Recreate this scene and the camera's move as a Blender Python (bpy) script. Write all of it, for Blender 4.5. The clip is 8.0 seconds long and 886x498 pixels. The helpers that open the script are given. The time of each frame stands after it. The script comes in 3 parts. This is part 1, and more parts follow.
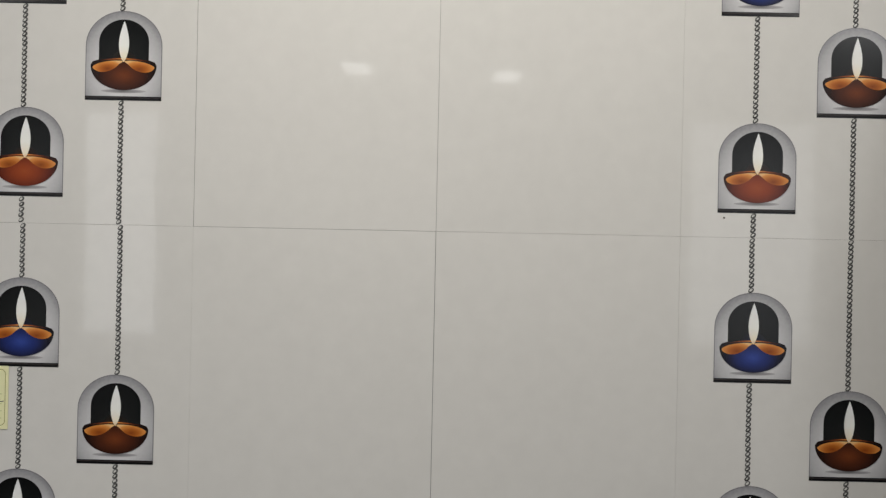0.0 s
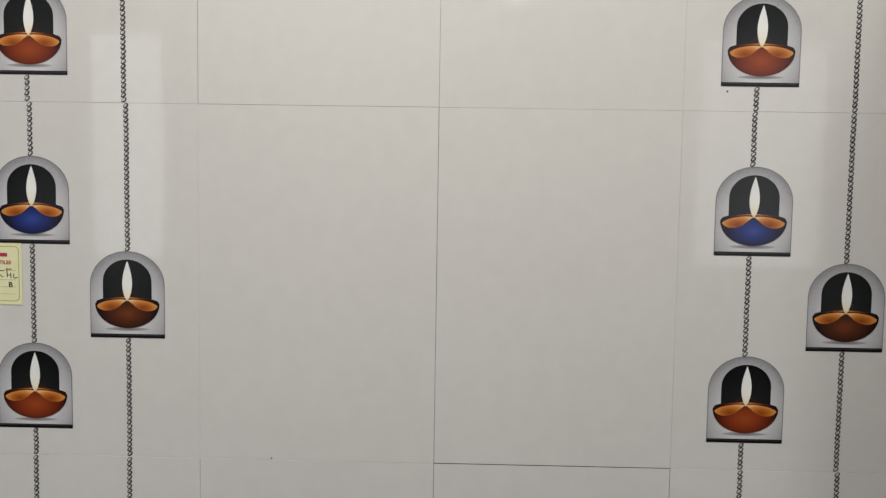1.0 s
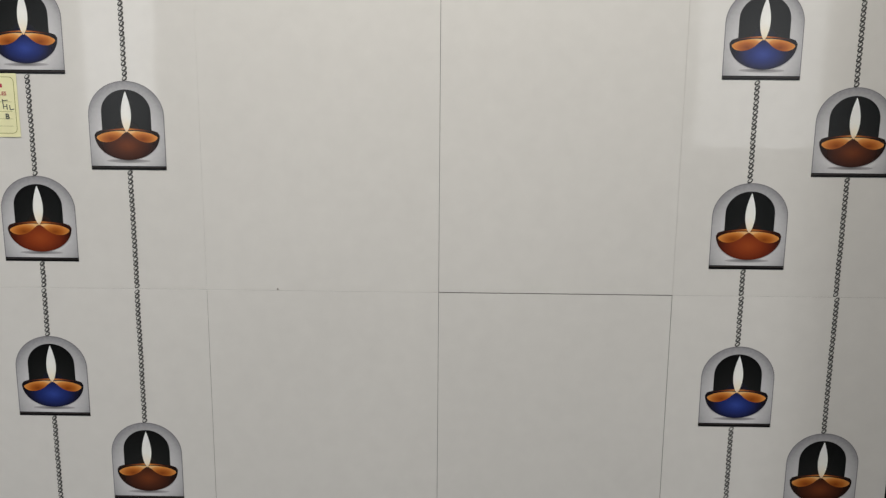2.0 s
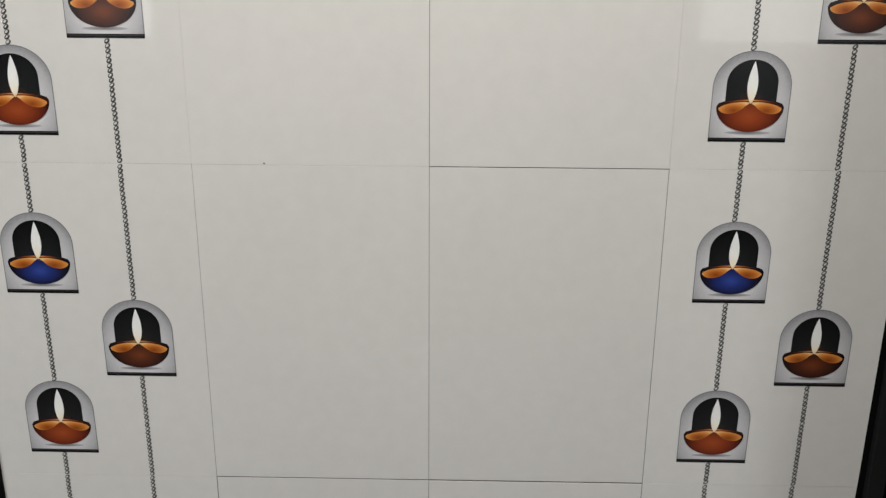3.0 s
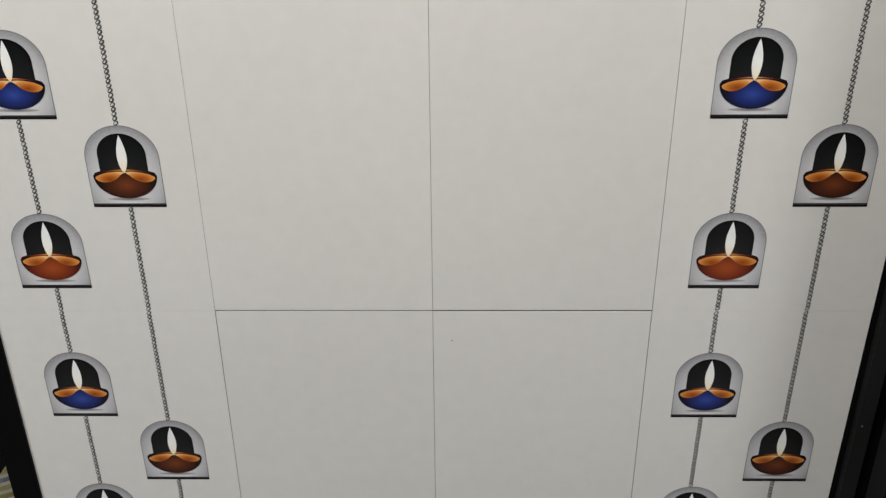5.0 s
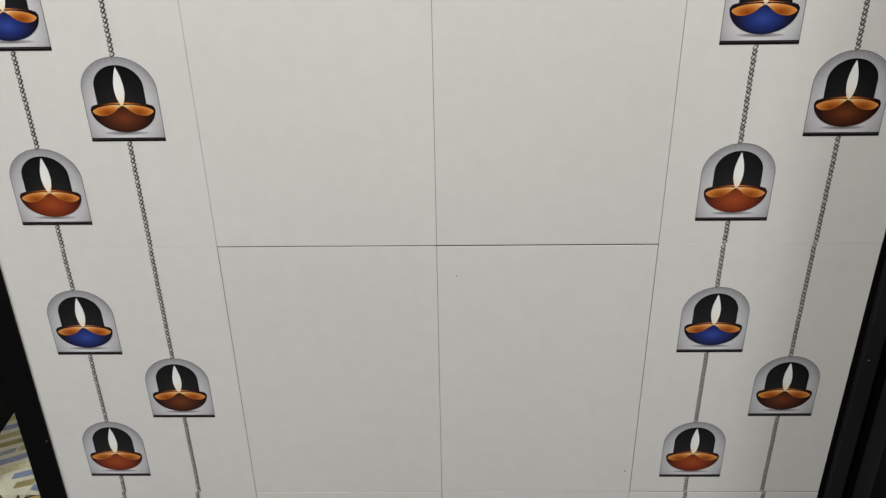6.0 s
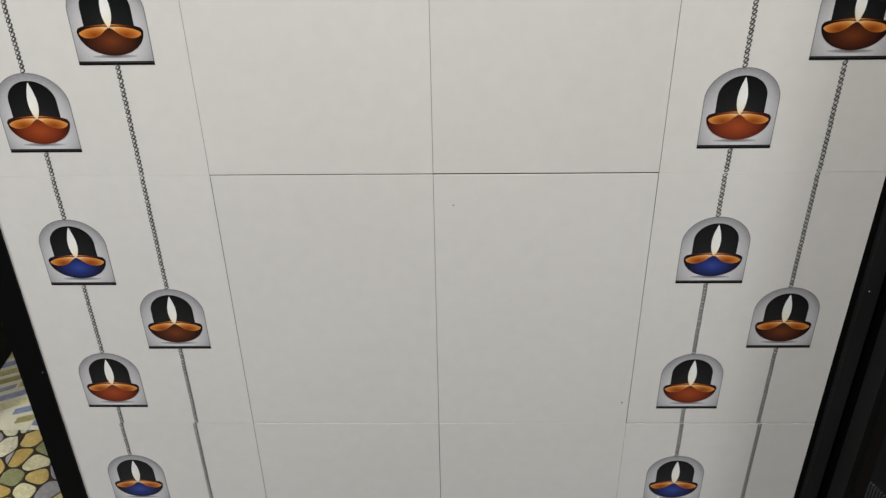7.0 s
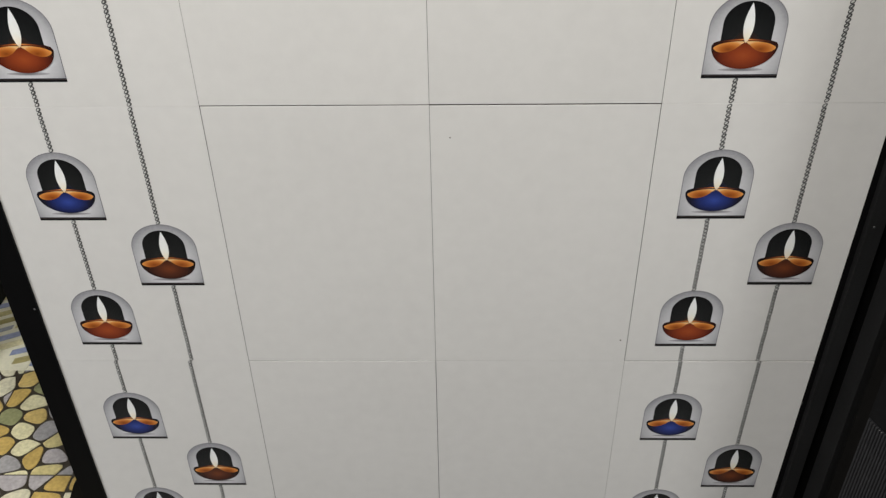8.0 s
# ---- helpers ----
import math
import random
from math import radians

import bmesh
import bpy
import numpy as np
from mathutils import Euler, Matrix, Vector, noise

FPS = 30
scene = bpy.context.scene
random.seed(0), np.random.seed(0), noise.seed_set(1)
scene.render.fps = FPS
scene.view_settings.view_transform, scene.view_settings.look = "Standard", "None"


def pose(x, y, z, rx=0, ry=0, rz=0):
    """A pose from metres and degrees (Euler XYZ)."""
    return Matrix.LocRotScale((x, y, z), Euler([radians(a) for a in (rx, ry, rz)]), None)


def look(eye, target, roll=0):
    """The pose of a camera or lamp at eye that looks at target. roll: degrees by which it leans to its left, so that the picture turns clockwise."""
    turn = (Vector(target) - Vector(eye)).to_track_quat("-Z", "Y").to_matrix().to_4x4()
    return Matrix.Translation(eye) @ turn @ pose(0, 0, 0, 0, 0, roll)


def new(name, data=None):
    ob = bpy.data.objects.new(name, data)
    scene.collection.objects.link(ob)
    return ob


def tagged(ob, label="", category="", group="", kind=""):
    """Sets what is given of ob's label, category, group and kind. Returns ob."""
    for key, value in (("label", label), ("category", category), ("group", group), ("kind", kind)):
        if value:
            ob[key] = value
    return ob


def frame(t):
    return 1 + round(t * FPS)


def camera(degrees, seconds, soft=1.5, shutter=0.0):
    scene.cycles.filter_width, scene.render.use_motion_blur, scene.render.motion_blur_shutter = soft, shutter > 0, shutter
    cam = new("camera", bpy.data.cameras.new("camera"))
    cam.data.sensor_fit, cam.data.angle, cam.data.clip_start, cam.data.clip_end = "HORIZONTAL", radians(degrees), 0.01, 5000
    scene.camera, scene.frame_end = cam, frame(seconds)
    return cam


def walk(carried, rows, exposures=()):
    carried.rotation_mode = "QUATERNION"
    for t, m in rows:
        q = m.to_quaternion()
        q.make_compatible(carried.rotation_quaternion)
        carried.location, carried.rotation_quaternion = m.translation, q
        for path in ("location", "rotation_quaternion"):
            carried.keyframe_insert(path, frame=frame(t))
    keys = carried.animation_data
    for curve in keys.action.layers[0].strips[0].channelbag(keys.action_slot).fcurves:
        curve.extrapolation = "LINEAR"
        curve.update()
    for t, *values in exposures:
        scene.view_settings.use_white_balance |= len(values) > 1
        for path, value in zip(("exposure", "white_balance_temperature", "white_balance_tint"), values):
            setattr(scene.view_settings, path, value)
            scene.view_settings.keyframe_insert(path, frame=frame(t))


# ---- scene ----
cam = camera(53.6, 8.0, soft=1.35)
PATH = [
    (0, (0.022, -1.08, 1.878), (-0.002, 0.92, 1.879), 1.2),
    (0.3, (0.0222, -1.0785, 1.8608), (0.005, 0.9207, 1.8114), 1.2),
    (0.5, (0.023, -1.078, 1.848), (-0.001, 0.92, 1.759), 1.2),
    (0.8, (0.0274, -1.0852, 1.826), (-0.0161, 0.9113, 1.698), 1.1),
    (1, (0.03, -1.094, 1.81), (-0.011, 0.899, 1.654), 0.9),
    (1.2, (0.027, -1.0985, 1.794), (-0.0139, 0.892, 1.5744), 0.65),
    (1.4, (0.023, -1.1, 1.782), (-0.014, 0.883, 1.522), 0.4),
    (1.5, (0.025, -1.098, 1.778), (-0.015, 0.88, 1.483), 0.5),
    (1.7, (0.021, -1.098, 1.756), (-0.009, 0.873, 1.416), 0.5),
    (2.8, (0.033, -1.09, 1.69), (0.003, 0.832, 1.138), 0.5),
    (3, (0.036, -1.08, 1.684), (0.004, 0.826, 1.08), 0.4),
    (3.2, (0.036, -1.0718, 1.673), (0.0058, 0.818, 1.0236), 0.5),
    (3.5, (0.036, -1.067, 1.652), (0.009, 0.8, 0.937), 0.3),
    (4, (0.036, -1.06, 1.624), (0.009, 0.784, 0.849), 0.2),
    (4.5, (0.035, -1.051, 1.611), (0.001, 0.769, 0.783), -0.2),
    (5.8, (0.03, -1.042, 1.579), (0.003, 0.721, 0.636), -0.8),
    (6, (0.033, -1.046, 1.57), (-0.008, 0.707, 0.606), -1.0),
    (6.5, (0.034, -1.043, 1.553), (-0.009, 0.674, 0.527), -1.0),
    (7, (0.038, -1.042, 1.541), (-0.005, 0.647, 0.472), -1.0),
    (7.5, (0.039, -1.037, 1.532), (-0.007, 0.622, 0.416), -1.0),
    (8, (0.042, -1.032, 1.512), (-0.001, 0.592, 0.344), -1.0),
]
EXPOSURES = [(0, 0.01), (0.3, 0.0), (0.5, 0.11), (1, 0.19), (1.5, 0.30), (3, 0.61), (3.5, 0.70), (4.5, 0.80), (6, 0.93), (7, 1.01), (8, 1.10)]
walk(cam, [(t, look(eye, target, roll)) for t, eye, target, roll in PATH], EXPOSURES)

# ---- light ----
world = bpy.data.worlds.new("room_air")
scene.world = world
world.use_nodes = True
world.node_tree.nodes["Background"].inputs[0].default_value = (0.9, 0.95, 1.0, 1)
world.node_tree.nodes["Background"].inputs[1].default_value = 0.05
CEILING = 3.0
WARM, COOL = (1.0, 0.954, 0.875), (0.978, 0.98, 0.988)
# x, y, half width, half depth, watts, glow, colour of the recessed ceiling lights
# First four are unseen, added to give the brightness on panel and floor.
LAMPS = [(0.01, -0.80, 0.09, 0.09, 17.4, 12.0, WARM), (-2.0, -1.8, 0.12, 0.12, 35.5, 12.0, COOL), (1.62, -2.15, 0.05, 0.05, 20.0, 12.0, COOL), (-0.55, 1.3, 0.12, 0.12, 10.0, 12.0, COOL),
         (-0.62, -4.38, 0.085, 0.20, 0.0, 3.4, COOL), (0.35, -4.57, 0.09, 0.23, 0.0, 3.4, COOL)]
# Strength of the added glow behind the tiles' two mirrored bright bands.
BAND_GLOW = (1.5, 1.05)


# ---- materials ----
def srgb(r, g, b):
    return tuple(((c / 255 + 0.055) / 1.055) ** 2.4 if c > 10 else c / 3294 for c in (r, g, b)) + (1,)


def mat(name, color, rough=0.5, metal=0.0, spread=0.06, scale=8.0, fine=120.0, bump=0.0, bump_scale=60.0, random_value=0.0, gloss_var=0.05):
    """A surface with two scales of colour variation, uneven gloss and a fine relief."""
    m = bpy.data.materials.new(name)
    m.use_nodes = True
    nt = m.node_tree
    b = nt.nodes["Principled BSDF"]
    geo = nt.nodes.new("ShaderNodeNewGeometry")
    n1 = nt.nodes.new("ShaderNodeTexNoise")
    n1.inputs["Scale"].default_value = scale
    n1.inputs["Detail"].default_value = 4
    n2 = nt.nodes.new("ShaderNodeTexNoise")
    n2.inputs["Scale"].default_value = fine
    for n in (n1, n2):
        nt.links.new(geo.outputs["Position"], n.inputs["Vector"])
    add = nt.nodes.new("ShaderNodeMath")
    nt.links.new(n1.outputs["Fac"], add.inputs[0])
    nt.links.new(n2.outputs["Fac"], add.inputs[1])
    rng = nt.nodes.new("ShaderNodeMapRange")
    rng.inputs[1].default_value, rng.inputs[2].default_value = 0.6, 1.4
    rng.inputs[3].default_value, rng.inputs[4].default_value = 1 - spread, 1 + spread
    nt.links.new(add.outputs[0], rng.inputs[0])
    hsv = nt.nodes.new("ShaderNodeHueSaturation")
    hsv.inputs["Color"].default_value = color if len(color) == 4 else (*color, 1)
    nt.links.new(rng.outputs[0], hsv.inputs["Value"])
    if random_value:
        oi = nt.nodes.new("ShaderNodeObjectInfo")
        r2 = nt.nodes.new("ShaderNodeMapRange")
        r2.inputs[3].default_value, r2.inputs[4].default_value = 1 - random_value, 1 + random_value
        nt.links.new(oi.outputs["Random"], r2.inputs[0])
        mul = nt.nodes.new("ShaderNodeMath")
        mul.operation = "MULTIPLY"
        nt.links.new(rng.outputs[0], mul.inputs[0])
        nt.links.new(r2.outputs[0], mul.inputs[1])
        nt.links.new(mul.outputs[0], hsv.inputs["Value"])
    nt.links.new(hsv.outputs[0], b.inputs["Base Color"])
    rr = nt.nodes.new("ShaderNodeMapRange")
    rr.inputs[3].default_value, rr.inputs[4].default_value = max(0.02, rough - gloss_var), rough + gloss_var
    nt.links.new(n1.outputs["Fac"], rr.inputs[0])
    nt.links.new(rr.outputs[0], b.inputs["Roughness"])
    b.inputs["Metallic"].default_value = metal
    if bump:
        n3 = nt.nodes.new("ShaderNodeTexNoise")
        n3.inputs["Scale"].default_value = bump_scale
        nt.links.new(geo.outputs["Position"], n3.inputs["Vector"])
        bp = nt.nodes.new("ShaderNodeBump")
        bp.inputs["Strength"].default_value = 1.0
        bp.inputs["Distance"].default_value = bump
        nt.links.new(n3.outputs["Fac"], bp.inputs["Height"])
        nt.links.new(bp.outputs[0], b.inputs["Normal"])
    return m


def print_mat(name, stops, centre, size, rough=0.2):
    """Printed artwork: coloured ink that runs outwards from a centre (x, z in metres) through colour stops."""
    m = bpy.data.materials.new(name)
    m.use_nodes = True
    nt = m.node_tree
    b = nt.nodes["Principled BSDF"]
    tc = nt.nodes.new("ShaderNodeTexCoord")
    mp = nt.nodes.new("ShaderNodeMapping")
    mp.inputs["Location"].default_value = (-centre[0] / size[0], 0, -centre[1] / size[1])
    mp.inputs["Scale"].default_value = (1 / size[0], 0, 1 / size[1])
    nt.links.new(tc.outputs["Object"], mp.inputs[0])
    ln = nt.nodes.new("ShaderNodeVectorMath")
    ln.operation = "LENGTH"
    nt.links.new(mp.outputs[0], ln.inputs[0])
    nz = nt.nodes.new("ShaderNodeTexNoise")
    nz.inputs["Scale"].default_value = 260
    nt.links.new(tc.outputs["Object"], nz.inputs["Vector"])
    ad = nt.nodes.new("ShaderNodeMath")
    ad.operation = "MULTIPLY_ADD"
    ad.inputs[1].default_value = 0.10
    nt.links.new(nz.outputs["Fac"], ad.inputs[0])
    nt.links.new(ln.outputs["Value"], ad.inputs[2])
    cr = nt.nodes.new("ShaderNodeValToRGB")
    els = cr.color_ramp.elements
    while len(els) < len(stops):
        els.new(0.5)
    for e, (p, c) in zip(els, stops):
        e.position, e.color = p, c
    nt.links.new(ad.outputs[0], cr.inputs[0])
    nt.links.new(cr.outputs[0], b.inputs["Base Color"])
    b.inputs["Roughness"].default_value = rough
    return m


def glow(name, color, strength):
    m = bpy.data.materials.new(name)
    m.use_nodes = True
    b = m.node_tree.nodes["Principled BSDF"]
    b.inputs["Base Color"].default_value = (0.8, 0.8, 0.8, 1)
    b.inputs["Emission Color"].default_value = (*color, 1)
    b.inputs["Emission Strength"].default_value = strength
    return m


TILE_ROUGH = 0.045
M_TILE = mat("white_glazed_tile", (0.70, 0.69, 0.665), TILE_ROUGH, spread=0.036, scale=3, fine=42, bump=0.00018, bump_scale=8, random_value=0.012, gloss_var=0.012)
M_CLAY = mat("tile_edge_clay", (0.10, 0.085, 0.075), 0.85)
M_BACK = mat("backing_board", (0.008, 0.0075, 0.007), 0.95)
M_BACK.node_tree.nodes["Principled BSDF"].inputs["Specular IOR Level"].default_value = 0.05
M_FRAME = mat("black_powder_coated_metal", (0.0018, 0.0018, 0.0021), 0.6, spread=0.2, scale=15, fine=300, bump=0.0001, bump_scale=400)
M_FRAME.node_tree.nodes["Principled BSDF"].inputs["Specular IOR Level"].default_value = 0.12
M_MATT = mat("matt_black_metal", (0.002, 0.002, 0.0023), 0.85, spread=0.2, gloss_var=0.03)
M_MATT.node_tree.nodes["Principled BSDF"].inputs["Specular IOR Level"].default_value = 0.1
# Lighter copy of the black frame metal; the right uprights' sheen is in its colour.
M_FRAME_SHEEN = mat("black_metal_painted_sheen", (0.012, 0.012, 0.0123), 0.55, spread=0.3, scale=9, fine=300, bump=0.0001, bump_scale=400)
M_FRAME_SHEEN.node_tree.nodes["Principled BSDF"].inputs["Specular IOR Level"].default_value = 0.2
M_DARK = mat("black_polished_tile", (0.010, 0.010, 0.0105), 0.8, spread=0.2)
M_DARK.node_tree.nodes["Principled BSDF"].inputs["Specular IOR Level"].default_value = 0.08
M_RIB = mat("charcoal_ribbed_tile", (0.023, 0.023, 0.0255), 0.75, spread=0.3, scale=30)
M_WALL = mat("painted_plaster", (0.12, 0.117, 0.113), 0.85, spread=0.04, scale=2, bump=0.0004, bump_scale=90)
M_PALE = mat("pale_paint", (0.8, 0.78, 0.74), 0.7, spread=0.03)
M_CEIL = mat("ceiling_paint", (0.75, 0.74, 0.72), 0.9, spread=0.03)
M_FLOOR = mat("dark_grey_floor", (0.07, 0.067, 0.063), 0.35, spread=0.15)
M_CHIP = mat("chipped_glaze", (0.06, 0.045, 0.03), 0.8)
M_PLATE = print_mat("grey_plate_print", [(0.0, srgb(229, 229, 231)), (0.55, srgb(209, 209, 211)), (0.82, srgb(179, 179, 182)), (1.0, srgb(133, 133, 137))], (0, 0.040), (0.062, 0.076))
M_EDGE = mat("dark_plate_edge_ink", srgb(122, 121, 126), 0.25, spread=0.1, scale=200)
M_THREAD = mat("brown_base_thread_ink", srgb(66, 60, 58), 0.25)
NICHES = {k: print_mat(k + "_niche_print", [(0.0, warm), (0.17, mid), (0.36, srgb(30, 31, 31)), (0.62, srgb(22, 24, 24)), (1.0, srgb(13, 14, 15))], (0, 0.0465), (0.058, 0.054))
          for k, warm, mid in (("blue", srgb(52, 58, 120), srgb(30, 32, 54)), ("terracotta", srgb(150, 72, 36), srgb(56, 36, 27)), ("brown", srgb(126, 74, 40), srgb(46, 36, 28)))}
M_LINE = mat("black_ink_line", srgb(12, 12, 14), 0.25)
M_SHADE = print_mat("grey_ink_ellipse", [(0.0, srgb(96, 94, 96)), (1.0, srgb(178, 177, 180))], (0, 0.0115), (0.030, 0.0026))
M_OIL = print_mat("amber_oil_print", [(0.0, srgb(124, 58, 18)), (0.45, srgb(178, 98, 36)), (0.8, srgb(218, 144, 70)), (1.0, srgb(236, 192, 132))], (0.0200, 0.0388), (0.0225, 0.0118))
M_FLAME = print_mat("white_flame_print", [(0.0, srgb(236, 190, 120)), (0.18, srgb(246, 236, 214)), (0.5, srgb(246, 246, 240)), (1.0, srgb(240, 242, 242))], (0, 0.047), (0.03, 0.045))
BOWLS = {
    "blue": print_mat("blue_bowl_print", [(0.0, srgb(52, 74, 156)), (0.45, srgb(34, 48, 112)), (0.8, srgb(24, 26, 52)), (1.0, srgb(20, 18, 26))], (0, 0.031), (0.040, 0.025)),
    "terracotta": print_mat("terracotta_bowl_print", [(0.0, srgb(160, 74, 34)), (0.45, srgb(134, 56, 26)), (0.8, srgb(92, 34, 18)), (1.0, srgb(48, 20, 14))], (0, 0.031), (0.041, 0.0265)),
    "brown": print_mat("brown_bowl_print", [(0.0, srgb(118, 60, 30)), (0.45, srgb(82, 40, 22)), (0.8, srgb(48, 24, 16)), (1.0, srgb(28, 16, 13))], (0, 0.031), (0.040, 0.025)),
}
M_PAPER = mat("pale_yellow_paper", srgb(234, 232, 186), 0.75, spread=0.03, scale=40)
M_GREEN = mat("olive_border_ink", srgb(150, 150, 70), 0.6)
M_RED = mat("crimson_ink", srgb(176, 40, 66), 0.6)
M_PEN = mat("dark_pen_ink", srgb(48, 56, 60), 0.5)
M_BAND_GLOW = [glow("opening_glow", (0.95, 0.97, 1.0), d) for d in BAND_GLOW]


# ---- building helpers ----
def link(name, bm, material, parent=None, label="", smooth=False):
    me = bpy.data.meshes.new(name)
    bmesh.ops.recalc_face_normals(bm, faces=bm.faces)
    bm.to_mesh(me)
    bm.free()
    for p in me.polygons:
        p.use_smooth = smooth
    me.materials.append(material)
    return link_mesh(name, me, parent, label)


def link_mesh(name, me, parent=None, label=""):
    ob = new(name, me)
    ob.parent = parent
    return tagged(ob, label) if label else ob


def part(name, bm, material, parent, label="", smooth=False):
    return link(name, bm, material, parent, label, smooth)


def box(x0, x1, y0, y1, z0, z1, bevel=0.0, segs=1, bm=None):
    bm = bm or bmesh.new()
    m = Matrix.LocRotScale(((x0 + x1) / 2, (y0 + y1) / 2, (z0 + z1) / 2), None, (x1 - x0, y1 - y0, z1 - z0))
    made = bmesh.ops.create_cube(bm, size=1, matrix=m)["verts"]
    if bevel:
        edges = list({e for v in made for e in v.link_edges})
        bmesh.ops.bevel(bm, geom=edges, offset=bevel, segments=segs, affect="EDGES", profile=0.6)
    return bm


def slab(points, front, back):
    """A thin inlay with this outline (x, z), its face at y = front towards the viewer."""
    bm = bmesh.new()
    fv = [bm.verts.new((x, front, z)) for x, z in points]
    bv = [bm.verts.new((x, back, z)) for x, z in points]
    bm.faces.new(fv)
    n = len(points)
    for i in range(n):
        bm.faces.new((fv[i], bv[i], bv[(i + 1) % n], fv[(i + 1) % n]))
    return bm


def ring(outer, inner, front, back):
    bm = bmesh.new()
    n = len(outer)
    o = [bm.verts.new((x, front, z)) for x, z in outer]
    q = [bm.verts.new((x, front, z)) for x, z in inner]
    ob = [bm.verts.new((x, back, z)) for x, z in outer]
    qb = [bm.verts.new((x, back, z)) for x, z in inner]
    for i in range(n):
        k = (i + 1) % n
        bm.faces.new((o[i], o[k], q[k], q[i]))
        bm.faces.new((o[i], ob[i], ob[k], o[k]))
        bm.faces.new((q[i], q[k], qb[k], qb[i]))
    return bm


def empty(name, x=0, y=0, z=0, **tags):
    ob = new(name)
    ob.location = (x, y, z)
    ob.empty_display_size = 0.05
    return tagged(ob, **tags)


# ---- room ----
X0, X1, Y0, Y1 = -3.6, 3.8, -5.2, 2.4
tagged(link("wall_north", box(X0 - 0.15, X1 + 0.15, Y1, Y1 + 0.15, -0.1, CEILING), M_WALL), "plain painted showroom wall behind the tile displays", "wall", kind="structure")
# These openings are made up; their glow gives the tiles two bright bands.
OPENINGS = [(-2.68, -2.10), (1.68, 2.62)]
SILL, HEAD = 1.2, 2.85
bm = box(X0 - 0.15, X1 + 0.15, Y0 - 0.15, Y0, -0.1, SILL)
box(X0 - 0.15, X1 + 0.15, Y0 - 0.15, Y0, HEAD, CEILING, bm=bm)
for a, b in ((X0 - 0.15, OPENINGS[0][0]), (OPENINGS[0][1], OPENINGS[1][0]), (OPENINGS[1][1], X1 + 0.15)):
    box(a, b, Y0 - 0.15, Y0, SILL, HEAD, bm=bm)
tagged(link("wall_south", bm, M_WALL), "plain painted showroom wall with two tall glowing openings", "wall", kind="structure")
for n, (a, b) in enumerate(OPENINGS, 1):
    opening = empty("window_%d" % n, (a + b) / 2, Y0 - 0.08, SILL, label="framed opening with an added glow for a mirrored bright band", category="window", kind="structure")
    h = (b - a) / 2
    for c, d, e, f in ((-h, -h + 0.03, 0, HEAD - SILL), (h - 0.03, h, 0, HEAD - SILL), (-h + 0.03, h - 0.03, 0, 0.03), (-h + 0.03, h - 0.03, HEAD - SILL - 0.03, HEAD - SILL)):
        part("window_frame", box(c, d, -0.02, 0.03, e, f, 0.003), M_PALE, opening)
    part("pane", box(-h + 0.03, h - 0.03, -0.012, -0.008, 0.03, HEAD - SILL - 0.03), M_BAND_GLOW[n - 1], opening, "glowing pane that makes the mirrored band")
tagged(link("wall_west", box(X0 - 0.15, X0, Y0, Y1, -0.1, CEILING), M_WALL), "plain painted showroom side wall", "wall", kind="structure")
tagged(link("wall_east", box(X1, X1 + 0.15, Y0, Y1, -0.1, CEILING), M_WALL), "plain painted showroom side wall", "wall", kind="structure")
tagged(link("ceiling", box(X0 - 0.15, X1 + 0.15, Y0 - 0.15, Y1 + 0.15, CEILING, CEILING + 0.1), M_CEIL), "flat white painted showroom ceiling", "ceiling", kind="structure")
floor = tagged(link("floor", box(X0 - 0.15, X1 + 0.15, Y0 - 0.15, Y1 + 0.15, -0.12, -0.012), M_FLOOR), "dark grey showroom floor with pebble and wave tiles laid in it", "floor", kind="structure")

for lx, ly, hx, hy, watts, shine, colour in LAMPS:
    lamp = empty("ceiling_light", lx, ly, CEILING, label="small white recessed ceiling light, switched on", category="light", group="recessed ceiling lights")
    bm = bmesh.new()
    for a, b, c, d in ((-1.12, 1.12, -1.12, -1), (-1.12, 1.12, 1, 1.12), (-1.12, -1, -1, 1), (1, 1.12, -1, 1)):
        box(a * hx, b * hx, c * hy, d * hy, -0.012, 0.0, bm=bm)
    part("bezel", bm, M_PALE, lamp)
    part("diffuser", box(-0.99 * hx, 0.99 * hx, -0.99 * hy, 0.99 * hy, -0.006, -0.001), glow("lamp_diffuser", colour, shine), lamp, "glowing frosted diffuser")
    if watts:
        data = bpy.data.lights.new("panel_light", "AREA")
        data.shape, data.size, data.size_y = "RECTANGLE", 1.8 * hx, 1.8 * hy
        data.energy, data.color = watts, colour
        new("panel_light", data).location = (lx, ly, CEILING - 0.02)

# ---- the tile display panel ----
W, H, ROW0 = 0.30, 0.45, 1.90          # tile width and height, height of the joint below the top row
THICK = 0.008
GAP_V = {(-1, 0): 0.45, (-1, 1): 0.12, (-1, 2): 0.3, (-1, 3): 0.55, (-1, 4): 0.9,
         (0, 0): 0.28, (0, 1): 0.45, (0, 2): 0.45, (0, 3): 0.45, (0, 4): 0.75,
         (1, 0): 0.10, (1, 1): 0.14, (1, 2): 0.62, (1, 3): 0.72, (1, 4): 0.2}      # column seam, row: millimetres
GAP_H = {(0, 1): 0.3, (1, 2): 0.95, (2, 1): 1.5, (2, 2): 1.75, (3, 1): 0.3, (3, 2): 0.4, (3, 3): 0.95}      # joint below a row, column: millimetres
panel = empty("tile_display_panel", 0, 0.02, 0.05, label="tall black-framed display panel of white tiles with oil lamp prints", category="display panel")
PZ = -0.05
PY = -0.02
